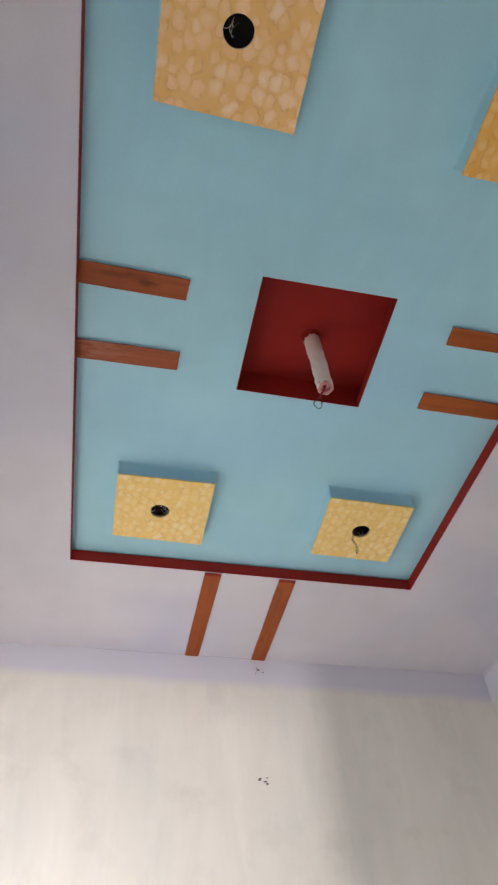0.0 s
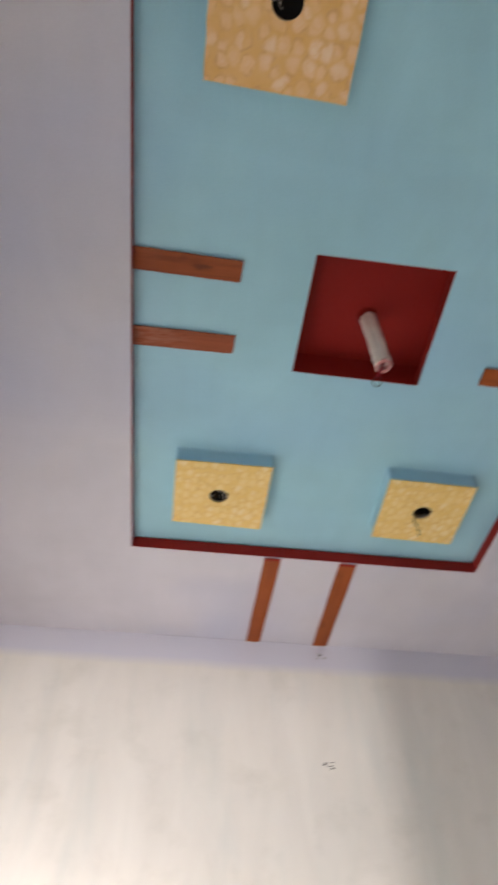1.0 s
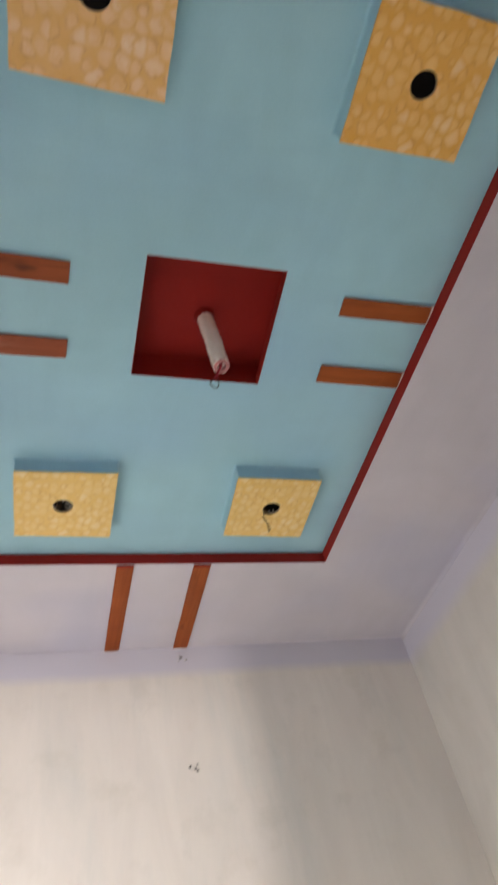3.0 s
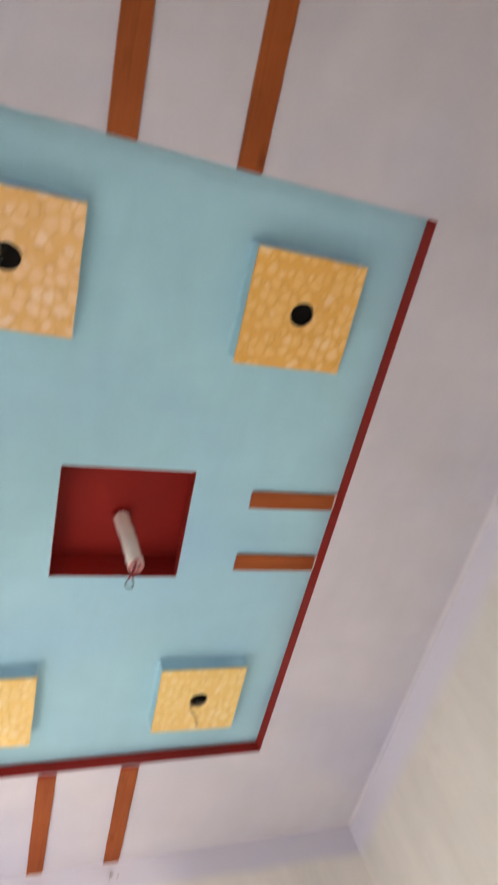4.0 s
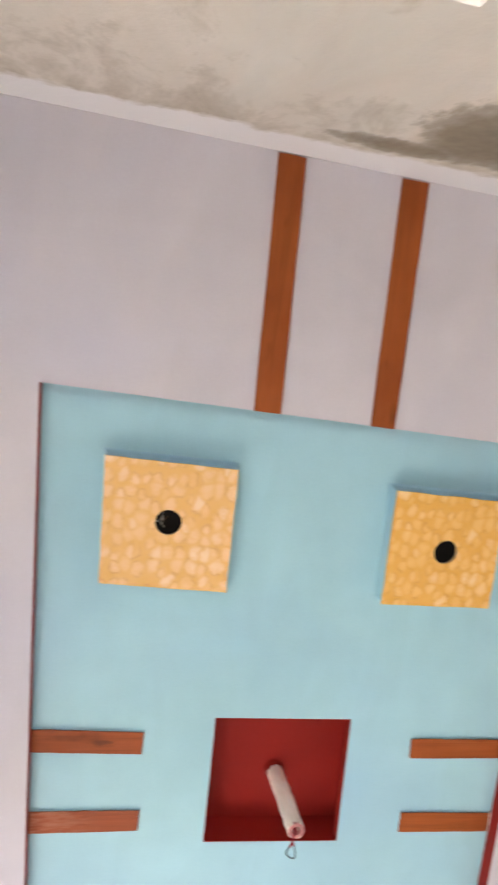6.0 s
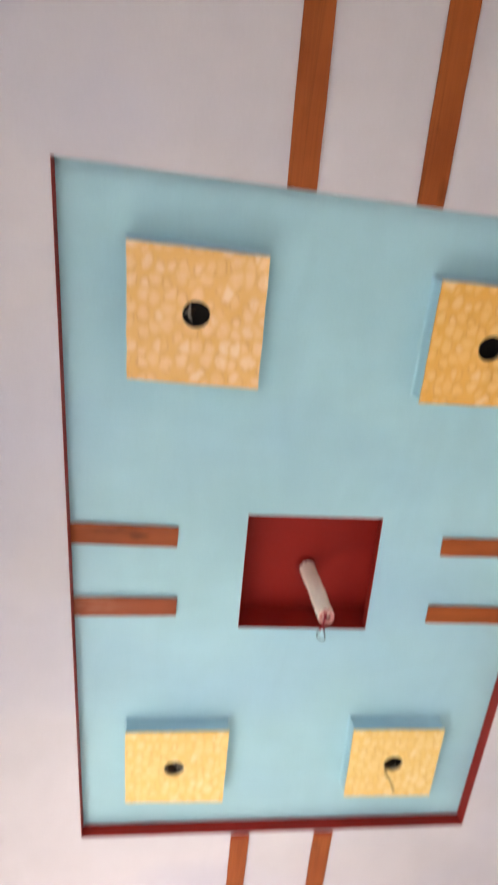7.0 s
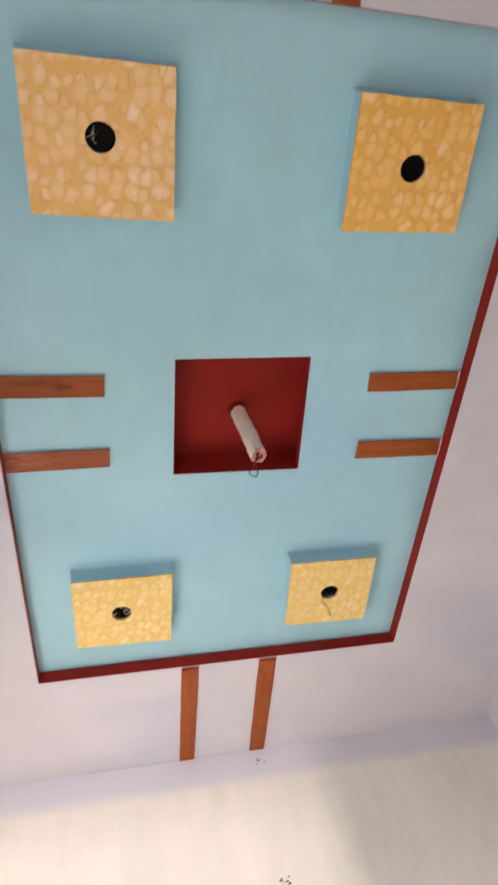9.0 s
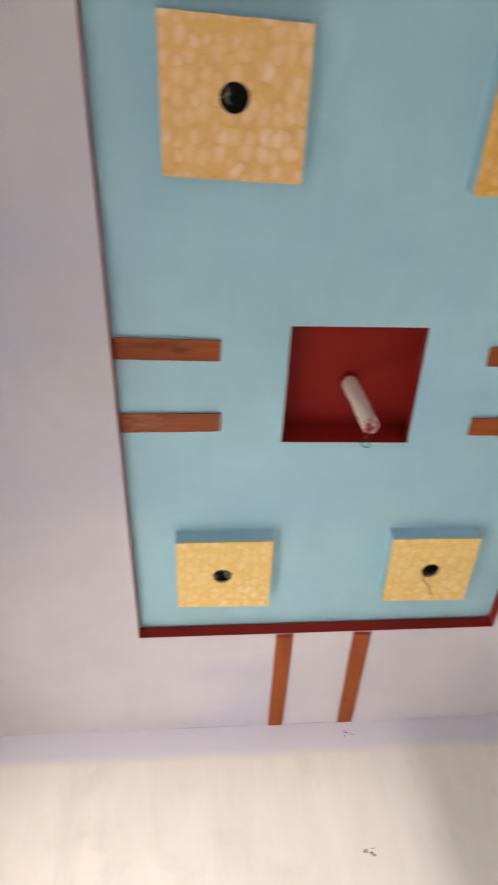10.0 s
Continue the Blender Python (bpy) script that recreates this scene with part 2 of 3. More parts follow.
def pebble_sheet(name, light, gap, blush, size, fade):
    """Embossed sheet with a pebble print: pale rounded stones on an ochre ground."""
    m, n, l, p = material(name)
    v = coords(n, l)
    warp = n.new("ShaderNodeTexNoise")
    warp.inputs["Scale"].default_value = 26
    l.new(v, warp.inputs["Vector"])
    mv = n.new("ShaderNodeVectorMath")
    mv.operation = "MULTIPLY_ADD"
    l.new(warp.outputs["Color"], mv.inputs[0])
    mv.inputs[1].default_value = (0.026, 0.026, 0.0)
    l.new(v, mv.inputs[2])
    flat = n.new("ShaderNodeVectorMath")
    flat.operation = "MULTIPLY"
    l.new(mv.outputs[0], flat.inputs[0])
    flat.inputs[1].default_value = (1.0, 0.78, 0.0)
    cell = n.new("ShaderNodeTexVoronoi")
    cell.voronoi_dimensions, cell.feature = "2D", "F1"
    cell.inputs["Scale"].default_value, cell.inputs["Randomness"].default_value = 1 / size, 0.8
    l.new(flat.outputs[0], cell.inputs["Vector"])
    gapd = n.new("ShaderNodeTexVoronoi")
    gapd.voronoi_dimensions, gapd.feature = "2D", "DISTANCE_TO_EDGE"
    gapd.inputs["Scale"].default_value, gapd.inputs["Randomness"].default_value = 1 / size, 0.8
    l.new(flat.outputs[0], gapd.inputs["Vector"])
    tone = n.new("ShaderNodeSeparateColor")
    l.new(cell.outputs["Color"], tone.inputs[0])
    stone = ramp(n, l, tone.outputs[0], [(0.0, mixed(gap, light, 0.35)), (0.28, mixed(gap, light, 0.75)), (0.6, light), (0.95, blush)])
    fray = maths(n, l, "MULTIPLY_ADD", noise_tex(n, l, v, 70, 3, 0.6), 0.34, -0.17)
    grown_d = maths(n, l, "ADD", maths(n, l, "ADD", cell.outputs["Distance"], fray), maths(n, l, "MULTIPLY_ADD", tone.outputs[1], 0.34, -0.12))
    round_off = ramp(n, l, grown_d, [(0.12, (1, 1, 1)), (0.40, (0.68, 0.68, 0.68)), (0.66, (0, 0, 0))])
    near_gap = ramp(n, l, gapd.outputs["Distance"], [(0.0, (0.45, 0.45, 0.45)), (0.20, (1, 1, 1))])
    dome = mix(n, l, 1.0, round_off, near_gap, "MULTIPLY")
    col = mix(n, l, dome, gap, stone)
    # some stones are printed with a second, darker line inside
    inner = ramp(n, l, grown_d, [(0.16, (0, 0, 0)), (0.24, (0.45, 0.45, 0.45)), (0.32, (0, 0, 0))])
    some = ramp(n, l, tone.outputs[2], [(0.55, (0, 0, 0)), (0.6, (1, 1, 1))])
    col = mix(n, l, mix(n, l, 1.0, inner, some, "MULTIPLY"), col, mixed(gap, light, 0.2))
    bare = ramp(n, l, noise_tex(n, l, v, 7, 2, 0.5), [(0.50, (0, 0, 0)), (0.70, (0.4, 0.4, 0.4))])
    col = mix(n, l, bare, col, mixed(gap, light, 0.25))
    ringed = ramp(n, l, grown_d, [(0.42, (0, 0, 0)), (0.54, (0.6, 0.6, 0.6)), (0.68, (0, 0, 0))])
    broken = ramp(n, l, noise_tex(n, l, v, 38, 2), [(0.42, (0, 0, 0)), (0.62, (1, 1, 1))])
    col = mix(n, l, mix(n, l, 1.0, ringed, broken, "MULTIPLY"), col, (gap[0] * 0.72, gap[1] * 0.55, gap[2] * 0.6))
    stain = noise_tex(n, l, v, 30, 4, 0.6)
    col = mix(n, l, fade, col, ramp(n, l, stain, [(0.3, scaled(gap, 0.95)), (0.7, light)]))
    l.new(col, p.inputs["Base Color"])
    p.inputs["Roughness"].default_value = 0.5
    p.inputs["Specular IOR Level"].default_value = 0.25
    bump(n, l, p, dome, 0.2, 0.003)
    return m


def mixed(a, b, k):
    return tuple(x + (y - x) * k for x, y in zip(a, b))


pebble_peach = pebble_sheet("pebble_sheet_peach", (0.90, 0.605, 0.345), (0.80, 0.450, 0.135), (0.93, 0.71, 0.51), 0.029, 0.28)
pebble_amber = pebble_sheet("pebble_sheet_amber", (0.91, 0.59, 0.23), (0.81, 0.405, 0.070), (0.92, 0.67, 0.37), 0.027, 0.28)
pebble_lemon = pebble_sheet("pebble_sheet_lemon", (0.88, 0.66, 0.30), (0.82, 0.535, 0.160), (0.90, 0.72, 0.40), 0.026, 0.30)


def plain(name, base, rough=0.5, grain=0.15):
    m, n, l, p = material(name)
    v = coords(n, l)
    l.new(ramp(n, l, noise_tex(n, l, v, 60, 4), [(0.3, scaled(base, 1 - grain)), (0.7, scaled(base, 1 + grain))]), p.inputs["Base Color"])
    p.inputs["Roughness"].default_value = rough
    return m


dark_hole = plain("bare_board_edge", (0.30, 0.24, 0.16), 0.8)
# near-black that paints the shade inside holes
hole_shade = plain("painted_hole_shade", (0.012, 0.010, 0.009), 0.9)
wire_red = plain("red_wire", (0.42, 0.012, 0.030), 0.6)
wire_black = plain("black_wire", (0.02, 0.02, 0.022), 0.4)
wire_brown = plain("brown_wire", (0.085, 0.042, 0.010), 0.8)
wire_grey = plain("grey_wire", (0.50, 0.47, 0.41), 0.5)
pipe_pink = plain("pink_sleeve", (0.55, 0.22, 0.21), 0.5)
chalk = plain("chipped_plaster", (0.70, 0.68, 0.64), 0.85)
joint_shadow_grey = plain("joint_shadow_grey", (0.40, 0.38, 0.41), 0.9)
pit = plain("dark_pit", (0.11, 0.095, 0.08), 0.9)
pipe_m, n, l, p = material("paint_smeared_pipe")
v = coords(n, l)
smear = noise_tex(n, l, coords(n, l, (40, 40, 14)), 1.0, 5, 0.65, 0.5)
l.new(ramp(n, l, smear, [(0.28, (0.50, 0.24, 0.18)), (0.36, (0.86, 0.72, 0.62)), (0.7, (0.93, 0.85, 0.76))]), p.inputs["Base Color"])
p.inputs["Roughness"].default_value = 0.7
bump(n, l, p, noise_tex(n, l, v, 70, 4), 0.55, 0.005)

# ---- mesh helpers ----
def link(name, bm, mat, parent=None, label="", smooth=False):
    me = bpy.data.meshes.new(name)
    bmesh.ops.recalc_face_normals(bm, faces=bm.faces)
    if smooth:
        for f in bm.faces:
            f.smooth = True
    bm.to_mesh(me)
    bm.free()
    me.materials.append(mat)
    ob = new(name, me)
    if parent:
        ob.parent = parent
    if label:
        tagged(ob, label)
    return ob


part = link


def prism(bm, poly, z0, z1):
    """An upright solid over a flat outline."""
    lo = [bm.verts.new((x, y, z0)) for x, y in poly]
    hi = [bm.verts.new((x, y, z1)) for x, y in poly]
    bm.faces.new(lo)
    bm.faces.new(hi)
    for i in range(len(poly)):
        j = (i + 1) % len(poly)
        bm.faces.new((lo[i], lo[j], hi[j], hi[i]))


def box(bm, x0, x1, y0, y1, z0, z1):
    prism(bm, [(x0, y0), (x1, y0), (x1, y1), (x0, y1)], z0, z1)


def ring(bm, outer, inner, z0, z1):
    """A slab over an outline, with an opening of the same number of corners."""
    rows = [[bm.verts.new((x, y, z)) for x, y in poly] for poly, z in ((outer, z0), (inner, z0), (inner, z1), (outer, z1))]
    k = len(outer)
    for a in range(4):
        for i in range(k):
            j = (i + 1) % k
            b = (a + 1) % 4
            bm.faces.new((rows[a][i], rows[a][j], rows[b][j], rows[b][i]))


def grown(poly, d):
    """The quad outline (near-left, near-right, far-right, far-left) pushed outwards by d."""
    return [(x + sx * d, y + sy * d) for (x, y), (sx, sy) in zip(poly, ((-1, -1), (1, -1), (1, 1), (-1, 1)))]


def bevel(bm, width, segments=2):
    bmesh.ops.bevel(bm, geom=[e for e in bm.edges if e.is_manifold], offset=width, segments=segments, affect="EDGES", profile=0.6)


def wire(name, points, radius, mat, parent=None):
    """A round wire through the given points, as a mesh."""
    cu = bpy.data.curves.new(name, "CURVE")
    cu.dimensions, cu.bevel_depth, cu.bevel_resolution, cu.resolution_u = "3D", radius, 2, 8
    sp = cu.splines.new("BEZIER")
    sp.bezier_points.add(len(points) - 1)
    for bp, co in zip(sp.bezier_points, points):
        bp.co, bp.handle_left_type, bp.handle_right_type = co, "AUTO", "AUTO"
    tmp = bpy.data.objects.new("tmp", cu)
    me = bpy.data.meshes.new_from_object(tmp)
    bpy.data.objects.remove(tmp)
    me.materials.clear()
    me.materials.append(mat)
    me.name = name
    ob = new(name, me)
    if parent:
        ob.parent = parent
    return ob


# ---- the room ----
Z_BORDER, Z_TRAY, Z_RECESS, Z_TOP = 3.05, 3.100, 3.195, 3.34
X0, X1, Y1 = -0.73, 1.63, 2.536
NEAR_L, NEAR_R = -0.602, -0.468            # the near wall runs a little askew
TRAY = [(-0.199, -0.006), (1.087, 0.060), (1.085, 1.983), (-0.168, 1.982)]
RECESS = [(0.271, 0.829), (0.635, 0.831), (0.642, 1.202), (0.271, 1.196)]

bm = bmesh.new()
box(bm, X0 - 0.2, X1 + 0.2, -0.8, Y1 + 0.2, -0.15, 0.0)
tagged(link("floor", bm, floor_m), "grey cement floor of the room", "floor", kind="structure")

bm = bmesh.new()
box(bm, X0 - 0.2, X1 + 0.2, Y1, Y1 + 0.2, 0, Z_TOP)
tagged(link("wall_north", bm, wall_x), "cream streaky wall with lilac paint lapped along its top", "wall", kind="structure")
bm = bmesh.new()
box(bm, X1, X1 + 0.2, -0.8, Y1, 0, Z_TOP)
tagged(link("wall_east", bm, wall_y), "cream side wall, its shade put into a darker colour, with lilac top band", "wall", kind="structure")
bm = bmesh.new()
for y0, y1, z0, z1 in ((-0.8, WIN_Y0, 0, Z_TOP), (WIN_Y1, Y1, 0, Z_TOP), (WIN_Y0, WIN_Y1, 0, WIN_Z0), (WIN_Y0, WIN_Y1, WIN_Z1, Z_TOP)):
    box(bm, X0 - 0.2, X0, y0, y1, z0, z1)
tagged(link("wall_west", bm, wall_cool), "pale grey-cream side wall under the ceiling border", "wall", kind="structure")


def near_y(x):
    return NEAR_L + (NEAR_R - NEAR_L) * (x - X0) / (X1 - X0)


bm = bmesh.new()
for a, b, z0 in ((X0, DOOR_X0, 0), (DOOR_X0, DOOR_X1, DOOR_Z), (DOOR_X1, X1, 0)):
    prism(bm, [(a, near_y(a) - 0.2), (b, near_y(b) - 0.2), (b, near_y(b)), (a, near_y(a))], z0, Z_TOP)
tagged(link("wall_south", bm, wall_bad), "flaking cream wall with a bare cement patch, above a doorway", "wall", kind="structure")

OUT = [(X0, NEAR_L), (X1, NEAR_R), (X1, Y1), (X0, Y1)]
bm = bmesh.new()
ring(bm, OUT, TRAY, Z_BORDER, Z_BORDER + 0.043)
ring(bm, grown(OUT, -0.002), grown(TRAY, 0.04), Z_BORDER + 0.0435, Z_TRAY - 0.0005)
tagged(link("ceiling", bm, border_paint), "lilac-white dropped ceiling border round a tray", "ceiling", kind="structure")
bm = bmesh.new()
ring(bm, OUT, RECESS, Z_TRAY, Z_TRAY + 0.03)
tagged(link("ceiling_tray", bm, teal_paint), "teal painted raised tray ceiling with a square opening", "ceiling", kind="structure")
bm = bmesh.new()
box(bm, X0 - 0.2, X1 + 0.2, -0.8, Y1 + 0.2, Z_TOP, Z_TOP + 0.15)
tagged(link("ceiling_slab", bm, chalk), "plain concrete roof slab above the false ceiling", "ceiling", kind="structure")

edge_out, edge_in = grown(TRAY, -0.0003), grown(TRAY, -0.0016)
trim = tagged(new("trim"), "dark red painted edge boards round the teal tray", "trim", kind="structure")
for a, b in ((0, 1), (1, 2), (2, 3), (3, 0)):
    bm = bmesh.new()
    prism(bm, [edge_out[a], edge_out[b], edge_in[b], edge_in[a]], Z_BORDER + (0.022 if a == 0 else 0.0006), Z_BORDER + 0.044)
    part("edge_board", bm, red_paint, trim)

# soft plaster cove where the border turns down into the side walls
for wall_at, side, y_near, radius in ((X0, 1, NEAR_L, 0.038), (X1, -1, NEAR_R, 0.016)):
    bm = bmesh.new()
    runs = 40
    lines = []
    for k in range(runs + 1):
        y = y_near + 0.002 + (Y1 - y_near - 0.004) * k / runs
        r = radius * (1 + 0.35 * noise.noise((y * 3, wall_at, 0.0)))
        arc = [(wall_at + side * (r - r * math.sin(a)), Z_BORDER - r + r * math.cos(a)) for a in [i * math.pi / 12 for i in range(7)]]
        lines.append(([bm.verts.new((x, y, z)) for x, z in arc], [bm.verts.new((x, y, z)) for x, z in (arc[0], (wall_at - side * 0.01, Z_BORDER + 0.01), arc[-1])]))
    for (f0, b0), (f1, b1) in zip(lines, lines[1:]):
        for u, w in ((f0, f1), (b0, b1)):
            for i in range(len(u) - 1):
                bm.faces.new((u[i], u[i + 1], w[i + 1], w[i]))
    tagged(link("trim", bm, border_paint, smooth=True), "soft lilac plaster cove between ceiling border and wall", "trim", kind="structure")
bm = bmesh.new()
low, high = grown(RECESS, -0.002), grown(RECESS, -0.002)
high[1], high[2] = (high[1][0] + 0.024, high[1][1]), (high[2][0] + 0.024, high[2][1])   # this side leans outwards
mid = [(a[0] + (b[0] - a[0]) * 0.3, a[1]) for a, b in zip(low, high)]
rows = [[bm.verts.new((x, y, z)) for x, y in poly] for poly, z in ((grown(RECESS, 0.036), Z_TRAY + 0.0305), (mid, Z_TRAY + 0.0305), (high, Z_RECESS), (grown(RECESS, 0.036), Z_RECESS))]
for a in range(4):
    for k in range(4):
        bm.faces.new((rows[a][k], rows[a][(k + 1) % 4], rows[(a + 1) % 4][(k + 1) % 4], rows[(a + 1) % 4][k]))
ring(bm, grown(RECESS, -0.0003), grown(RECESS, -0.002), Z_TRAY + 0.0006, Z_TRAY + 0.0304)
prism(bm, grown(RECESS, 0.036), Z_RECESS, Z_RECESS + 0.02)
tagged(link("ceiling_recess", bm, red_paint), "dark red square recess in the teal tray ceiling", "ceiling recess", kind="structure")

# unseen wall, added to hold the fill lamp and screen the low sun
bm = bmesh.new()
for x0, x1, z0, z1 in ((-3.0, SLOT_X0, -0.16, 2.25), (SLOT_X1, 3.0, -0.16, 2.25), (SLOT_X0, SLOT_X1, -0.16, SLOT_Z0), (SLOT_X0, SLOT_X1, SLOT_Z1, 2.25)):
    box(bm, x0, x1, YARD_Y - 0.15, YARD_Y, z0, z1)
tagged(link("wall_yard_added", bm, wall_x), "unseen added yard wall opposite the doorway, its small opening holding a fill lamp", "wall", kind="structure")
bm = bmesh.new()
box(bm, -60, 60, -120, 60, -0.4, -0.16)
tagged(link("ground", bm, ground_m), "pale concrete yard outside the doorway", "ground", kind="structure")

# ---- wooden battens ----
def batten(poly, z, mat, thick, under, red_end=False):
    """A batten: stained face board on a packing strip painted over with the ceiling's colour."""
    cx, cy = sum(p[0] for p in poly) / 4, sum(p[1] for p in poly) / 4
    e = new("wood_strip")
    e.location = (cx, cy, z)
    q = [(x - cx, y - cy) for x, y in poly]
    bm = bmesh.new()
    # slightly uneven sawn edges
    rim = []
    for i in range(4):
        (ax, ay), (bx, by) = q[i], q[(i + 1) % 4]
        steps = 10 if math.hypot(bx - ax, by - ay) > 0.1 else 3
        nx, ny = (0, 1) if abs(bx - ax) > abs(by - ay) else (1, 0)
        for k in range(steps):
            w = 0.0011 * noise.noise((cx * 31 + i * 5, cy * 17, k * 0.9)) if k else 0.0
            rim.append((ax + (bx - ax) * k / steps + nx * w, ay + (by - ay) * k / steps + ny * w))
    prism(bm, rim, -thick, -thick + 0.004)
    bevel(bm, 0.0009, 1)
    part("face_board", bm, mat, e)
    if thick > 0.004:
        bm = bmesh.new()
        prism(bm, grown(q, -0.0015), -thick + 0.0042, 0.0)
        part("packing_strip", bm, under, e, "edge smeared with ceiling paint")
    if red_end:
        # the edge board's red paint carried over the batten's first centimetre
        x0, x1, y0 = q[0][0] + 0.001, q[1][0] - 0.001, q[0][1] + 0.001
        lip = [(x0 + (x1 - x0) * k / 8, y0 + 0.011 + 0.003 * noise.noise((cx * 40, k * 0.8, 2.0))) for k in range(8, -1, -1)]
        bm = bmesh.new()
        prism(bm, [(x0, y0), (x1, y0)] + lip, -thick - 0.0006, -thick + 0.001)
        part("painted_end", bm, red_paint, e, "dark red paint over the end")
    return e


for poly, z, mat, text, group in (
    ([(-0.192, 0.859), (0.091, 0.867), (0.089, 0.928), (-0.190, 0.921)], Z_TRAY, strip_knotty, "orange-brown wooden batten with dark knots on the teal tray", "battens on the tray"),
    ([(-0.187, 1.090), (0.096, 1.091), (0.094, 1.150), (-0.185, 1.152)], Z_TRAY, strip_worn, "short red-brown worn batten on the teal tray", "battens on the tray"),
    ([(0.810, 0.885), (1.078, 0.886), (1.081, 0.943), (0.813, 0.942)], Z_TRAY, strip_x, "orange-brown wooden batten ending at the dark red edge", "battens on the tray"),
    ([(0.813, 1.111), (1.078, 1.117), (1.081, 1.175), (0.814, 1.171)], Z_TRAY, strip_x, "orange-brown wooden batten ending at the dark red edge", "battens on the tray"),
    ([(0.304, 1.983), (0.364, 1.983), (0.363, 2.532), (0.307, 2.532)], Z_BORDER, strip_y, "orange-brown batten across the border to the cream wall", "battens on the border"),
    ([(0.577, 1.983), (0.640, 1.983), (0.641, 2.532), (0.583, 2.532)], Z_BORDER, strip_y, "orange-brown batten across the border to the cream wall", "battens on the border"),
    ([(0.273, -0.541), (0.335, -0.537), (0.341, 0.0215), (0.278, 0.0185)], Z_BORDER, strip_y, "long orange-brown batten running to the flaking wall", "battens on the border"),
    ([(0.555, -0.524), (0.618, -0.521), (0.618, 0.0358), (0.559, 0.0328)], Z_BORDER, strip_y, "long orange-brown batten running to the flaking wall", "battens on the border"),
):
    on_tray = z == Z_TRAY
    tagged(batten(poly, z, mat, 0.009 if on_tray else 0.007, teal_paint if on_tray else border_paint, red_end=not on_tray and poly[0][1] > 1), text, "wooden batten", group)

# ---- square pebble-faced lamp boxes ----
def lamp_box(poly, hole, face_mat, text):
    cx, cy = hole
    e = new("ceiling_panel")
    e.location = (cx, cy, Z_TRAY)
    q = [(x - cx, y - cy) for x, y in poly]
    inner = grown(q, -0.010)
    bm = bmesh.new()
    # sides with a soft plaster fillet where they meet the tray
    zb = -(Z_TRAY - 3.0495)
    loops = [[bm.verts.new((x, y, z)) for x, y in grown(q, d)] for d, z in ((-0.010, 0.0), (-0.010, zb), (-0.0015, zb), (-0.0015, -0.016), (-0.0005, -0.008), (0.0010, -0.0035), (0.0030, -0.0012), (0.006, -0.0003))]
    for a, b in zip(loops, loops[1:]):
        for k in range(4):
            bm.faces.new((a[k], a[(k + 1) % 4], b[(k + 1) % 4], b[k]))
    part("casing", bm, teal_paint, e, "teal painted sides")
    # the face: an uneven-edged sheet with a round cut-out
    z1 = -(Z_TRAY - 3.0495)
    z0 = z1 - 0.005
    steps = 14
    rim = []
    for i in range(4):
        (ax, ay), (bx, by) = q[i], q[(i + 1) % 4]
        for s in range(steps):
            k = s / steps
            w = 0.0016 * noise.noise(((ax + bx) * 9 + cx * 7, (ay + by) * 9 + cy * 5, k * 6)) if s else 0.0
            nx, ny = (0, 1) if i % 2 == 0 else (1, 0)
            rim.append((ax + (bx - ax) * k + nx * w, ay + (by - ay) * k + ny * w))
    circle = []
    for x, y in rim:
        a = math.atan2(y, x)
        r = 0.0305 * (1 + 0.03 * noise.noise((math.cos(a) * 2 + cx * 9, math.sin(a) * 2, cy * 9)))
        circle.append((r * math.cos(a), r * math.sin(a)))
    bm = bmesh.new()
    ring(bm, rim, circle, z0, z1)
    part("face", bm, face_mat, e, "yellow pebble-patterned sheet")
    bm = bmesh.new()
    out = [(x * 1.06, y * 1.06) for x, y in circle]
    inn = [(x * 1.01, y * 1.01) for x, y in circle]
    ring(bm, out, inn, z1 + 0.0005, z1 + 0.006)
    part("cutout", bm, dark_hole, e, "rough bare edge of the round cut-out")
    # sheet behind the cut-out, with the box's inner shade as its colour
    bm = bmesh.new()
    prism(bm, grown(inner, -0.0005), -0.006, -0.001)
    part("backing", bm, hole_shade, e, "near-black sheet painted as the shade inside the box")
    tagged(e, text, "ceiling panel", "panels in the tray")
    return e, z0


PANELS = (
    ([(-0.049, 0.145), (0.257, 0.160), (0.257, 0.462), (-0.044, 0.450)], (0.105, 0.295), pebble_peach, "square box panel with peach-yellow pebble face and round hole"),
    ([(0.649, 0.185), (0.936, 0.197), (0.938, 0.480), (0.649, 0.478)], (0.797, 0.335), pebble_amber, "square box panel with ochre pebble face and empty round hole"),
    ([(-0.036, 1.535), (0.267, 1.534), (0.266, 1.831), (-0.034, 1.823)], (0.110, 1.683), pebble_lemon, "square box panel with lemon-yellow pebble face and coiled wires"),
    ([(0.646, 1.538), (0.934, 1.543), (0.938, 1.829), (0.654, 1.821)], (0.793, 1.682), pebble_lemon, "square box panel with lemon-yellow pebble face and dangling wire"),
)
rng = random.Random(5)
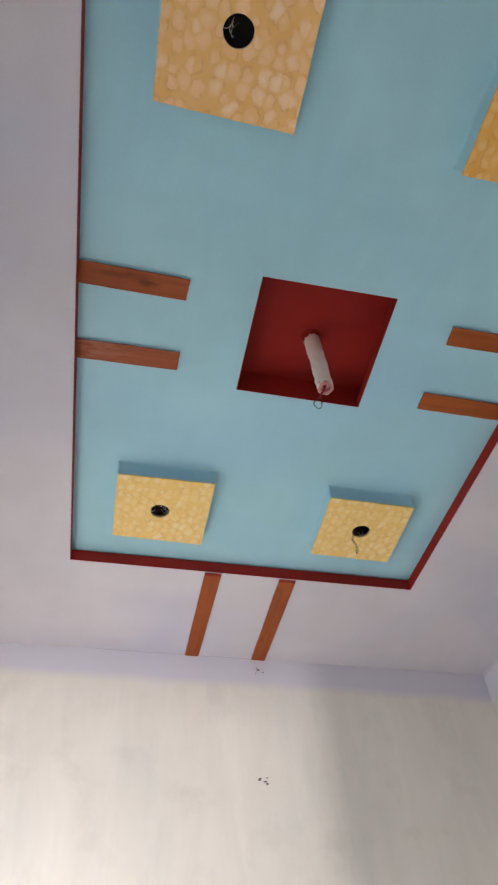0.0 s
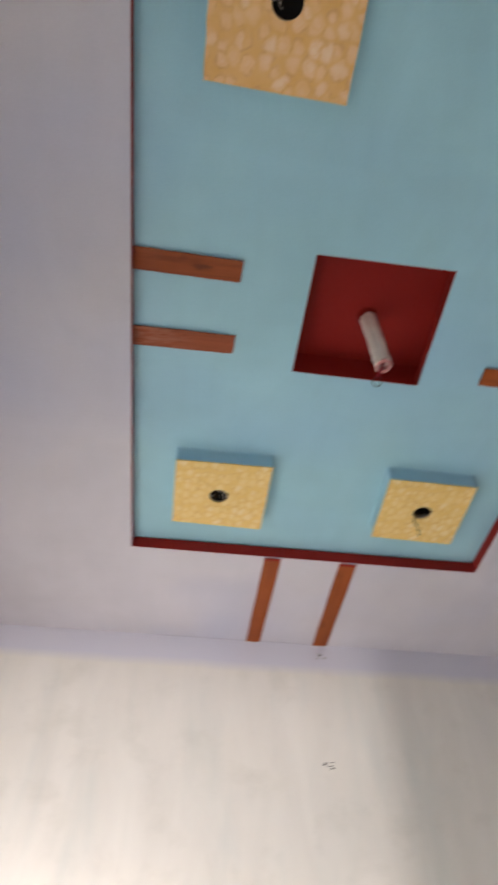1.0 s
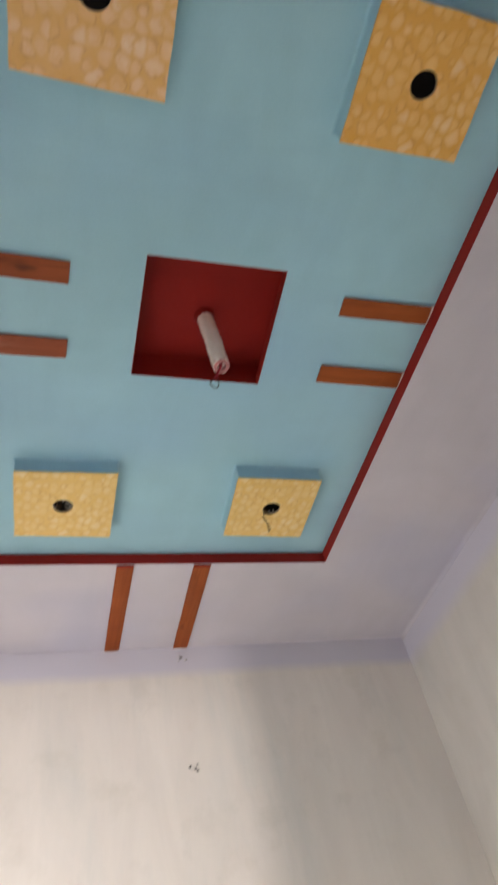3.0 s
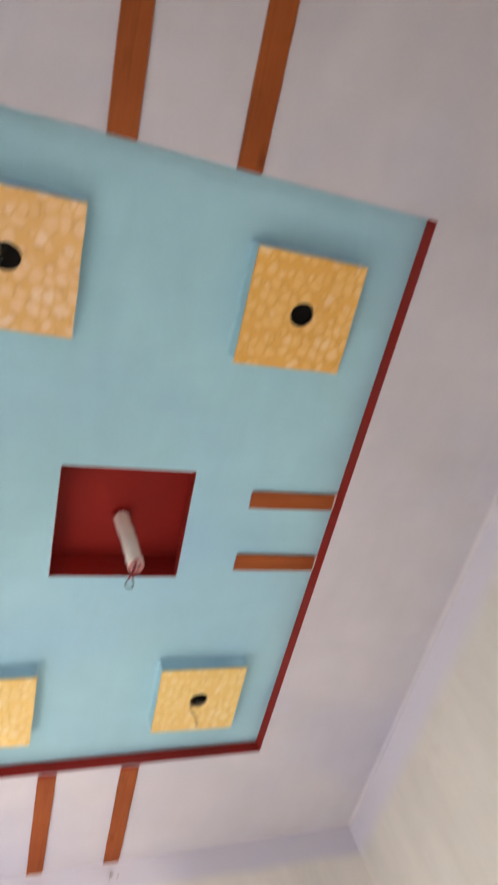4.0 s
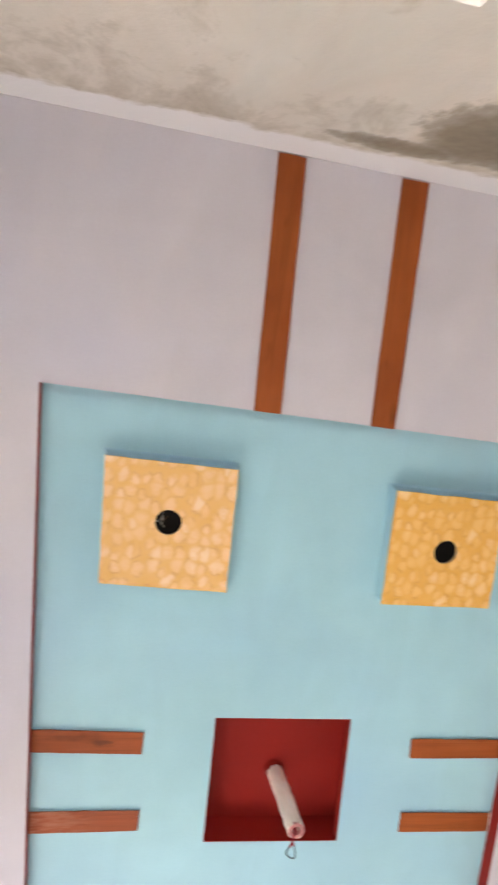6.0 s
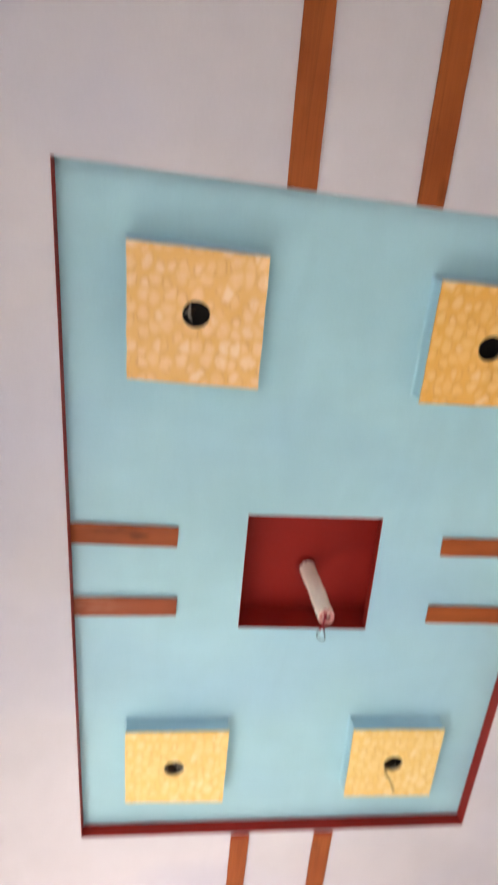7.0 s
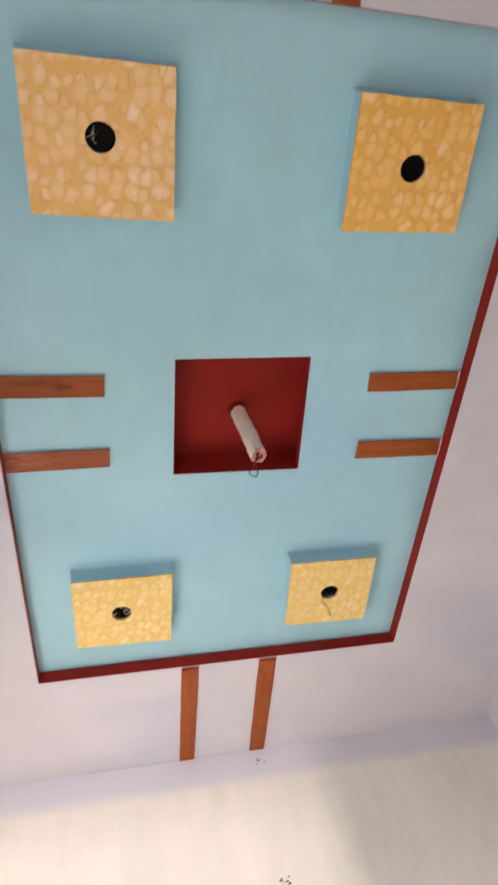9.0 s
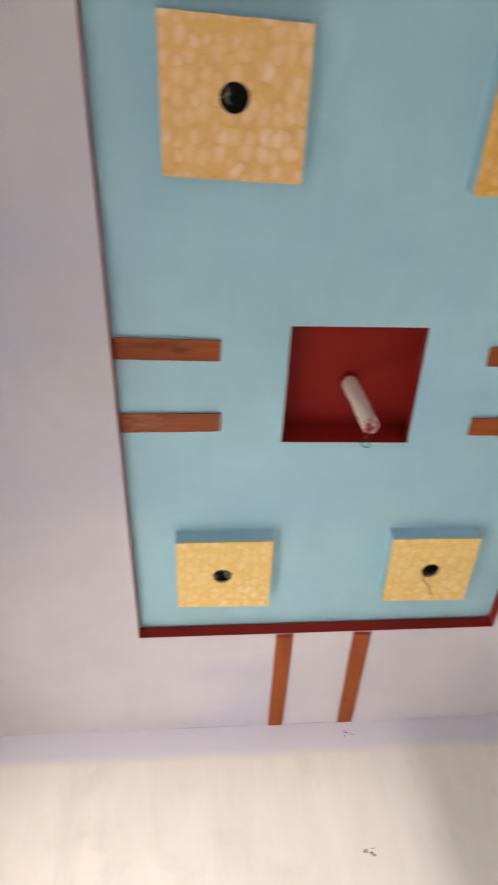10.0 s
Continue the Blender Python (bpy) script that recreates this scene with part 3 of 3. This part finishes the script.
for i, (poly, hole, mat, text) in enumerate(PANELS):
    e, z0 = lamp_box(poly, hole, mat, text)
    # bent wire ends inside the box, just above the cut-out
    for k in range((6, 0, 8, 2)[i]):
        a, r = rng.uniform(2.2, 4.0) if i == 0 else rng.uniform(0, 6.28), rng.uniform(0.014, 0.027)
        x, y, h = r * math.cos(a), r * math.sin(a), rng.uniform(-0.001, 0.007)
        b = rng.uniform(0, 6.28)
        ux, uy, q = math.cos(b), math.sin(b), rng.uniform(0.006, 0.013)
        pts = [(x - ux * q, y - uy * q, z0 + h + 0.012), (x - uy * q * 0.3, y + ux * q * 0.3, z0 + h), (x + ux * q * 0.6, y + uy * q * 0.6, z0 + h + 0.003), (x + ux * q, y + uy * q * 0.4, z0 + h + 0.014)]
        wire("wire", pts, 0.0007 if i == 0 else 0.0010, wire_grey if k % 3 != 1 else wire_brown, e)
    if i == 3:
        # one thin flex that drops out of the cut-out and doubles back in a narrow loop
        pts = [(-0.016, 0.004, z0 + 0.03), (-0.025, 0.010, z0 - 0.004), (-0.030, 0.018, z0 - 0.022), (-0.021, 0.021, z0 - 0.044), (-0.020, 0.026, z0 - 0.078)]
        wire("wire", pts, 0.0010, wire_brown, e)
        pts = [(-0.020, 0.026, z0 - 0.078), (-0.013, 0.027, z0 - 0.066), (-0.016, 0.022, z0 - 0.040), (-0.025, 0.018, z0 - 0.020), (-0.018, 0.008, z0 - 0.002), (-0.012, 0.004, z0 + 0.03)]
        wire("wire", pts, 0.0009, wire_brown, e)

# ---- fan pipe in the red recess ----
PX, PY, PZ0 = 0.465, 1.045, 2.948
e = new("fan_pipe")
e.location, e.rotation_euler = (PX, PY, Z_RECESS), (radians(-1.6), radians(-2.4), 0)
bm = bmesh.new()
seg, rows = 28, 34
length = Z_RECESS - PZ0
shell = []
for k in range(rows + 1):
    z = -0.0 - length * k / rows
    lineup = []
    for s in range(seg):
        a = 2 * math.pi * s / seg
        r = 0.0215 + 0.0024 * noise.noise((math.cos(a) * 1.5, math.sin(a) * 1.5, z * 45)) + 0.0028 * noise.noise((math.cos(a) * 4, math.sin(a) * 4, z * 120))
        zz = z + (0.003 * noise.noise((math.cos(a) * 2, math.sin(a) * 2, 3.3)) if k == rows else 0)
        lineup.append(bm.verts.new((r * math.cos(a), r * math.sin(a), zz)))
    shell.append(lineup)
for k in range(rows):
    for s in range(seg):
        bm.faces.new((shell[k][s], shell[k][(s + 1) % seg], shell[k + 1][(s + 1) % seg], shell[k + 1][s]))
inn = [[bm.verts.new((0.014 * math.cos(2 * math.pi * s / seg), 0.014 * math.sin(2 * math.pi * s / seg), z)) for s in range(seg)] for z in (-length + 0.001, -length + 0.09)]
for s in range(seg):
    t = (s + 1) % seg
    bm.faces.new((shell[rows][s], shell[rows][t], inn[0][t], inn[0][s]))
    bm.faces.new((inn[0][s], inn[0][t], inn[1][t], inn[1][s]))
bm.faces.new(inn[1])
part("tube", bm, pipe_m, e, "pinkish paint-smeared tube", smooth=True)
# plug up the tube, coloured near-black for the shade in there
bm = bmesh.new()
bmesh.ops.create_cone(bm, segments=24, radius1=0.0135, radius2=0.0135, depth=0.004, cap_ends=True, matrix=Matrix.Translation((0, 0, -length + 0.03)))
part("bore", bm, hole_shade, e, "near-black plug painted as the shade in the open end")
L = -length
# two red leads, twisted once, joined below by a bent black flex
wire("wire", [(0.003, -0.002, L + 0.03), (-0.003, -0.003, L - 0.004), (-0.012, 0.001, L - 0.020), (-0.019, 0.005, L - 0.033), (-0.028, 0.007, L - 0.044)], 0.0024, wire_red, e)
wire("wire", [(-0.004, 0.002, L + 0.03), (-0.005, 0.002, L - 0.006), (-0.015, 0.004, L - 0.024), (-0.016, 0.009, L - 0.040)], 0.0024, wire_red, e)
wire("wire", [(-0.028, 0.007, L - 0.044), (-0.038, 0.012, L - 0.056), (-0.036, 0.015, L - 0.061), (-0.024, 0.019, L - 0.066), (-0.018, 0.018, L - 0.062), (-0.016, 0.009, L - 0.040)], 0.0014, wire_black, e)
# red paint carried down the root of the pipe
bm = bmesh.new()
cuffs = []
for r, z in ((0.029, 0.0), (0.0262, -0.004), (0.0245, -0.012), (0.0235, -0.020)):
    cuffs.append([bm.verts.new((r * math.cos(a), r * math.sin(a), z * (1 + 0.7 * noise.noise((math.cos(a) * 2.5, math.sin(a) * 2.5, 7.7))))) for a in [2 * math.pi * k / 24 for k in range(24)]])
for c0, c1 in zip(cuffs, cuffs[1:]):
    for k in range(24):
        bm.faces.new((c0[k], c0[(k + 1) % 24], c1[(k + 1) % 24], c1[k]))
part("root", bm, red_paint, e, "dark red paint round the pipe's root", smooth=True)
bm = bmesh.new()
ringv = 24
ring(bm, [(0.0205 * math.cos(2 * math.pi * k / ringv), 0.0205 * math.sin(2 * math.pi * k / ringv)) for k in range(ringv)], [(0.0125 * math.cos(2 * math.pi * k / ringv), 0.0125 * math.sin(2 * math.pi * k / ringv)) for k in range(ringv)], L - 0.0015, L + 0.012)
part("collar", bm, pipe_pink, e, "pink plastic inner sleeve")
tagged(e, "paint-smeared fan pipe hanging from the red recess with loose wires", "fan pipe")

# ---- chips in the far wall ----
def chip(name, cx, cz, spread, count, seed, text):
    r = random.Random(seed)
    e = new(name)
    e.location = (cx, Y1, cz)
    for k in range(count):
        x, z, s = r.uniform(-spread, spread), r.uniform(-spread, spread) * 0.6, r.uniform(0.002, 0.0055)
        bm = bmesh.new()
        pts = [(x + s * r.uniform(0.7, 1.5) * math.cos(a * 1.0472), z + 0.6 * s * r.uniform(0.6, 1.2) * math.sin(a * 1.0472)) for a in range(6)]
        lo = [bm.verts.new((u, -0.0035, w)) for u, w in pts]
        hi = [bm.verts.new((u, 0.001, w)) for u, w in pts]
        bm.faces.new(lo)
        bm.faces.new(hi)
        for i in range(6):
            bm.faces.new((lo[i], lo[(i + 1) % 6], hi[(i + 1) % 6], hi[i]))
        part("fleck", bm, pit if k % 3 else chalk, e)
    tagged(e, text, "wall damage")


chip("chipped_plaster", 0.612, 2.558, 0.024, 12, 3, "small chipped spot with dark flecks in the cream wall")
chip("drill_marks", 0.612, 2.998, 0.020, 8, 8, "tiny dark drill marks under a batten's end")


# ---- filler at the battens' ends ----
def daub(poly, z, text, seed):
    r = random.Random(seed)
    cx, cy = sum(p[0] for p in poly) / 4, sum(p[1] for p in poly) / 4
    rim = []
    for i in range(4):
        (ax, ay), (bx, by) = poly[i], poly[(i + 1) % 4]
        for k in range(4):
            rim.append((ax + (bx - ax) * k / 4 - cx + r.uniform(-0.0012, 0.0012), ay + (by - ay) * k / 4 - cy + r.uniform(-0.0012, 0.0012)))
    bm = bmesh.new()
    prism(bm, rim, -0.008, 0.0)
    ob = link("filler_daub", bm, chalk)
    ob.location = (cx, cy, z)
    tagged(ob, text, "plaster filler", "filler at the battens' ends")


daub([(1.079, 0.884), (1.084, 0.884), (1.086, 0.944), (1.082, 0.944)], Z_TRAY, "sliver of white filler between batten and red edge", 1)
daub([(1.079, 1.116), (1.084, 1.116), (1.086, 1.176), (1.082, 1.176)], Z_TRAY, "sliver of white filler between batten and red edge", 2)
daub([(0.306, 2.5325), (0.356, 2.5325), (0.352, 2.5358), (0.310, 2.5358)], Z_BORDER, "white filler smear where a batten meets the wall", 3)
daub([(0.586, 2.5325), (0.640, 2.5325), (0.636, 2.5358), (0.590, 2.5358)], Z_BORDER, "white filler smear where a batten meets the wall", 4)


def joint_shadow(x_from, x_to, seed):
    """A thin grey strip, uneven in width, for the shadow line along the joint of ceiling border and far wall."""
    bm = bmesh.new()
    cx, steps = (x_from + x_to) / 2, 40
    rows = []
    for k in range(steps + 1):
        x = x_from + (x_to - x_from) * k / steps
        w = 0.0024 * max(0.05, 0.35 + noise.noise((x * 14, seed, 0.0))) * min(1.0, 4 * min(k, steps - k) / steps + 0.1)
        rows.append([bm.verts.new((x - cx, y, z)) for y, z in ((-w, 0.0), (-w, -0.0012), (-0.0002, -0.0012), (-0.0002, 0.0))])
    for a, b in zip(rows, rows[1:]):
        for i in range(4):
            bm.faces.new((a[i], a[(i + 1) % 4], b[(i + 1) % 4], b[i]))
    bm.faces.new(rows[0])
    bm.faces.new(rows[-1])
    ob = link("joint_shadow_line", bm, joint_shadow_grey)
    ob.location = (cx, Y1, Z_BORDER)
    tagged(ob, "thin uneven grey strip painting the shadow line where ceiling border meets the wall", "wall damage", "cracks along the joint")


# the crease's shadow line, put in as grey strips
joint_shadow(-0.05, 0.300, 1.7)
joint_shadow(0.370, 0.575, 5.2)
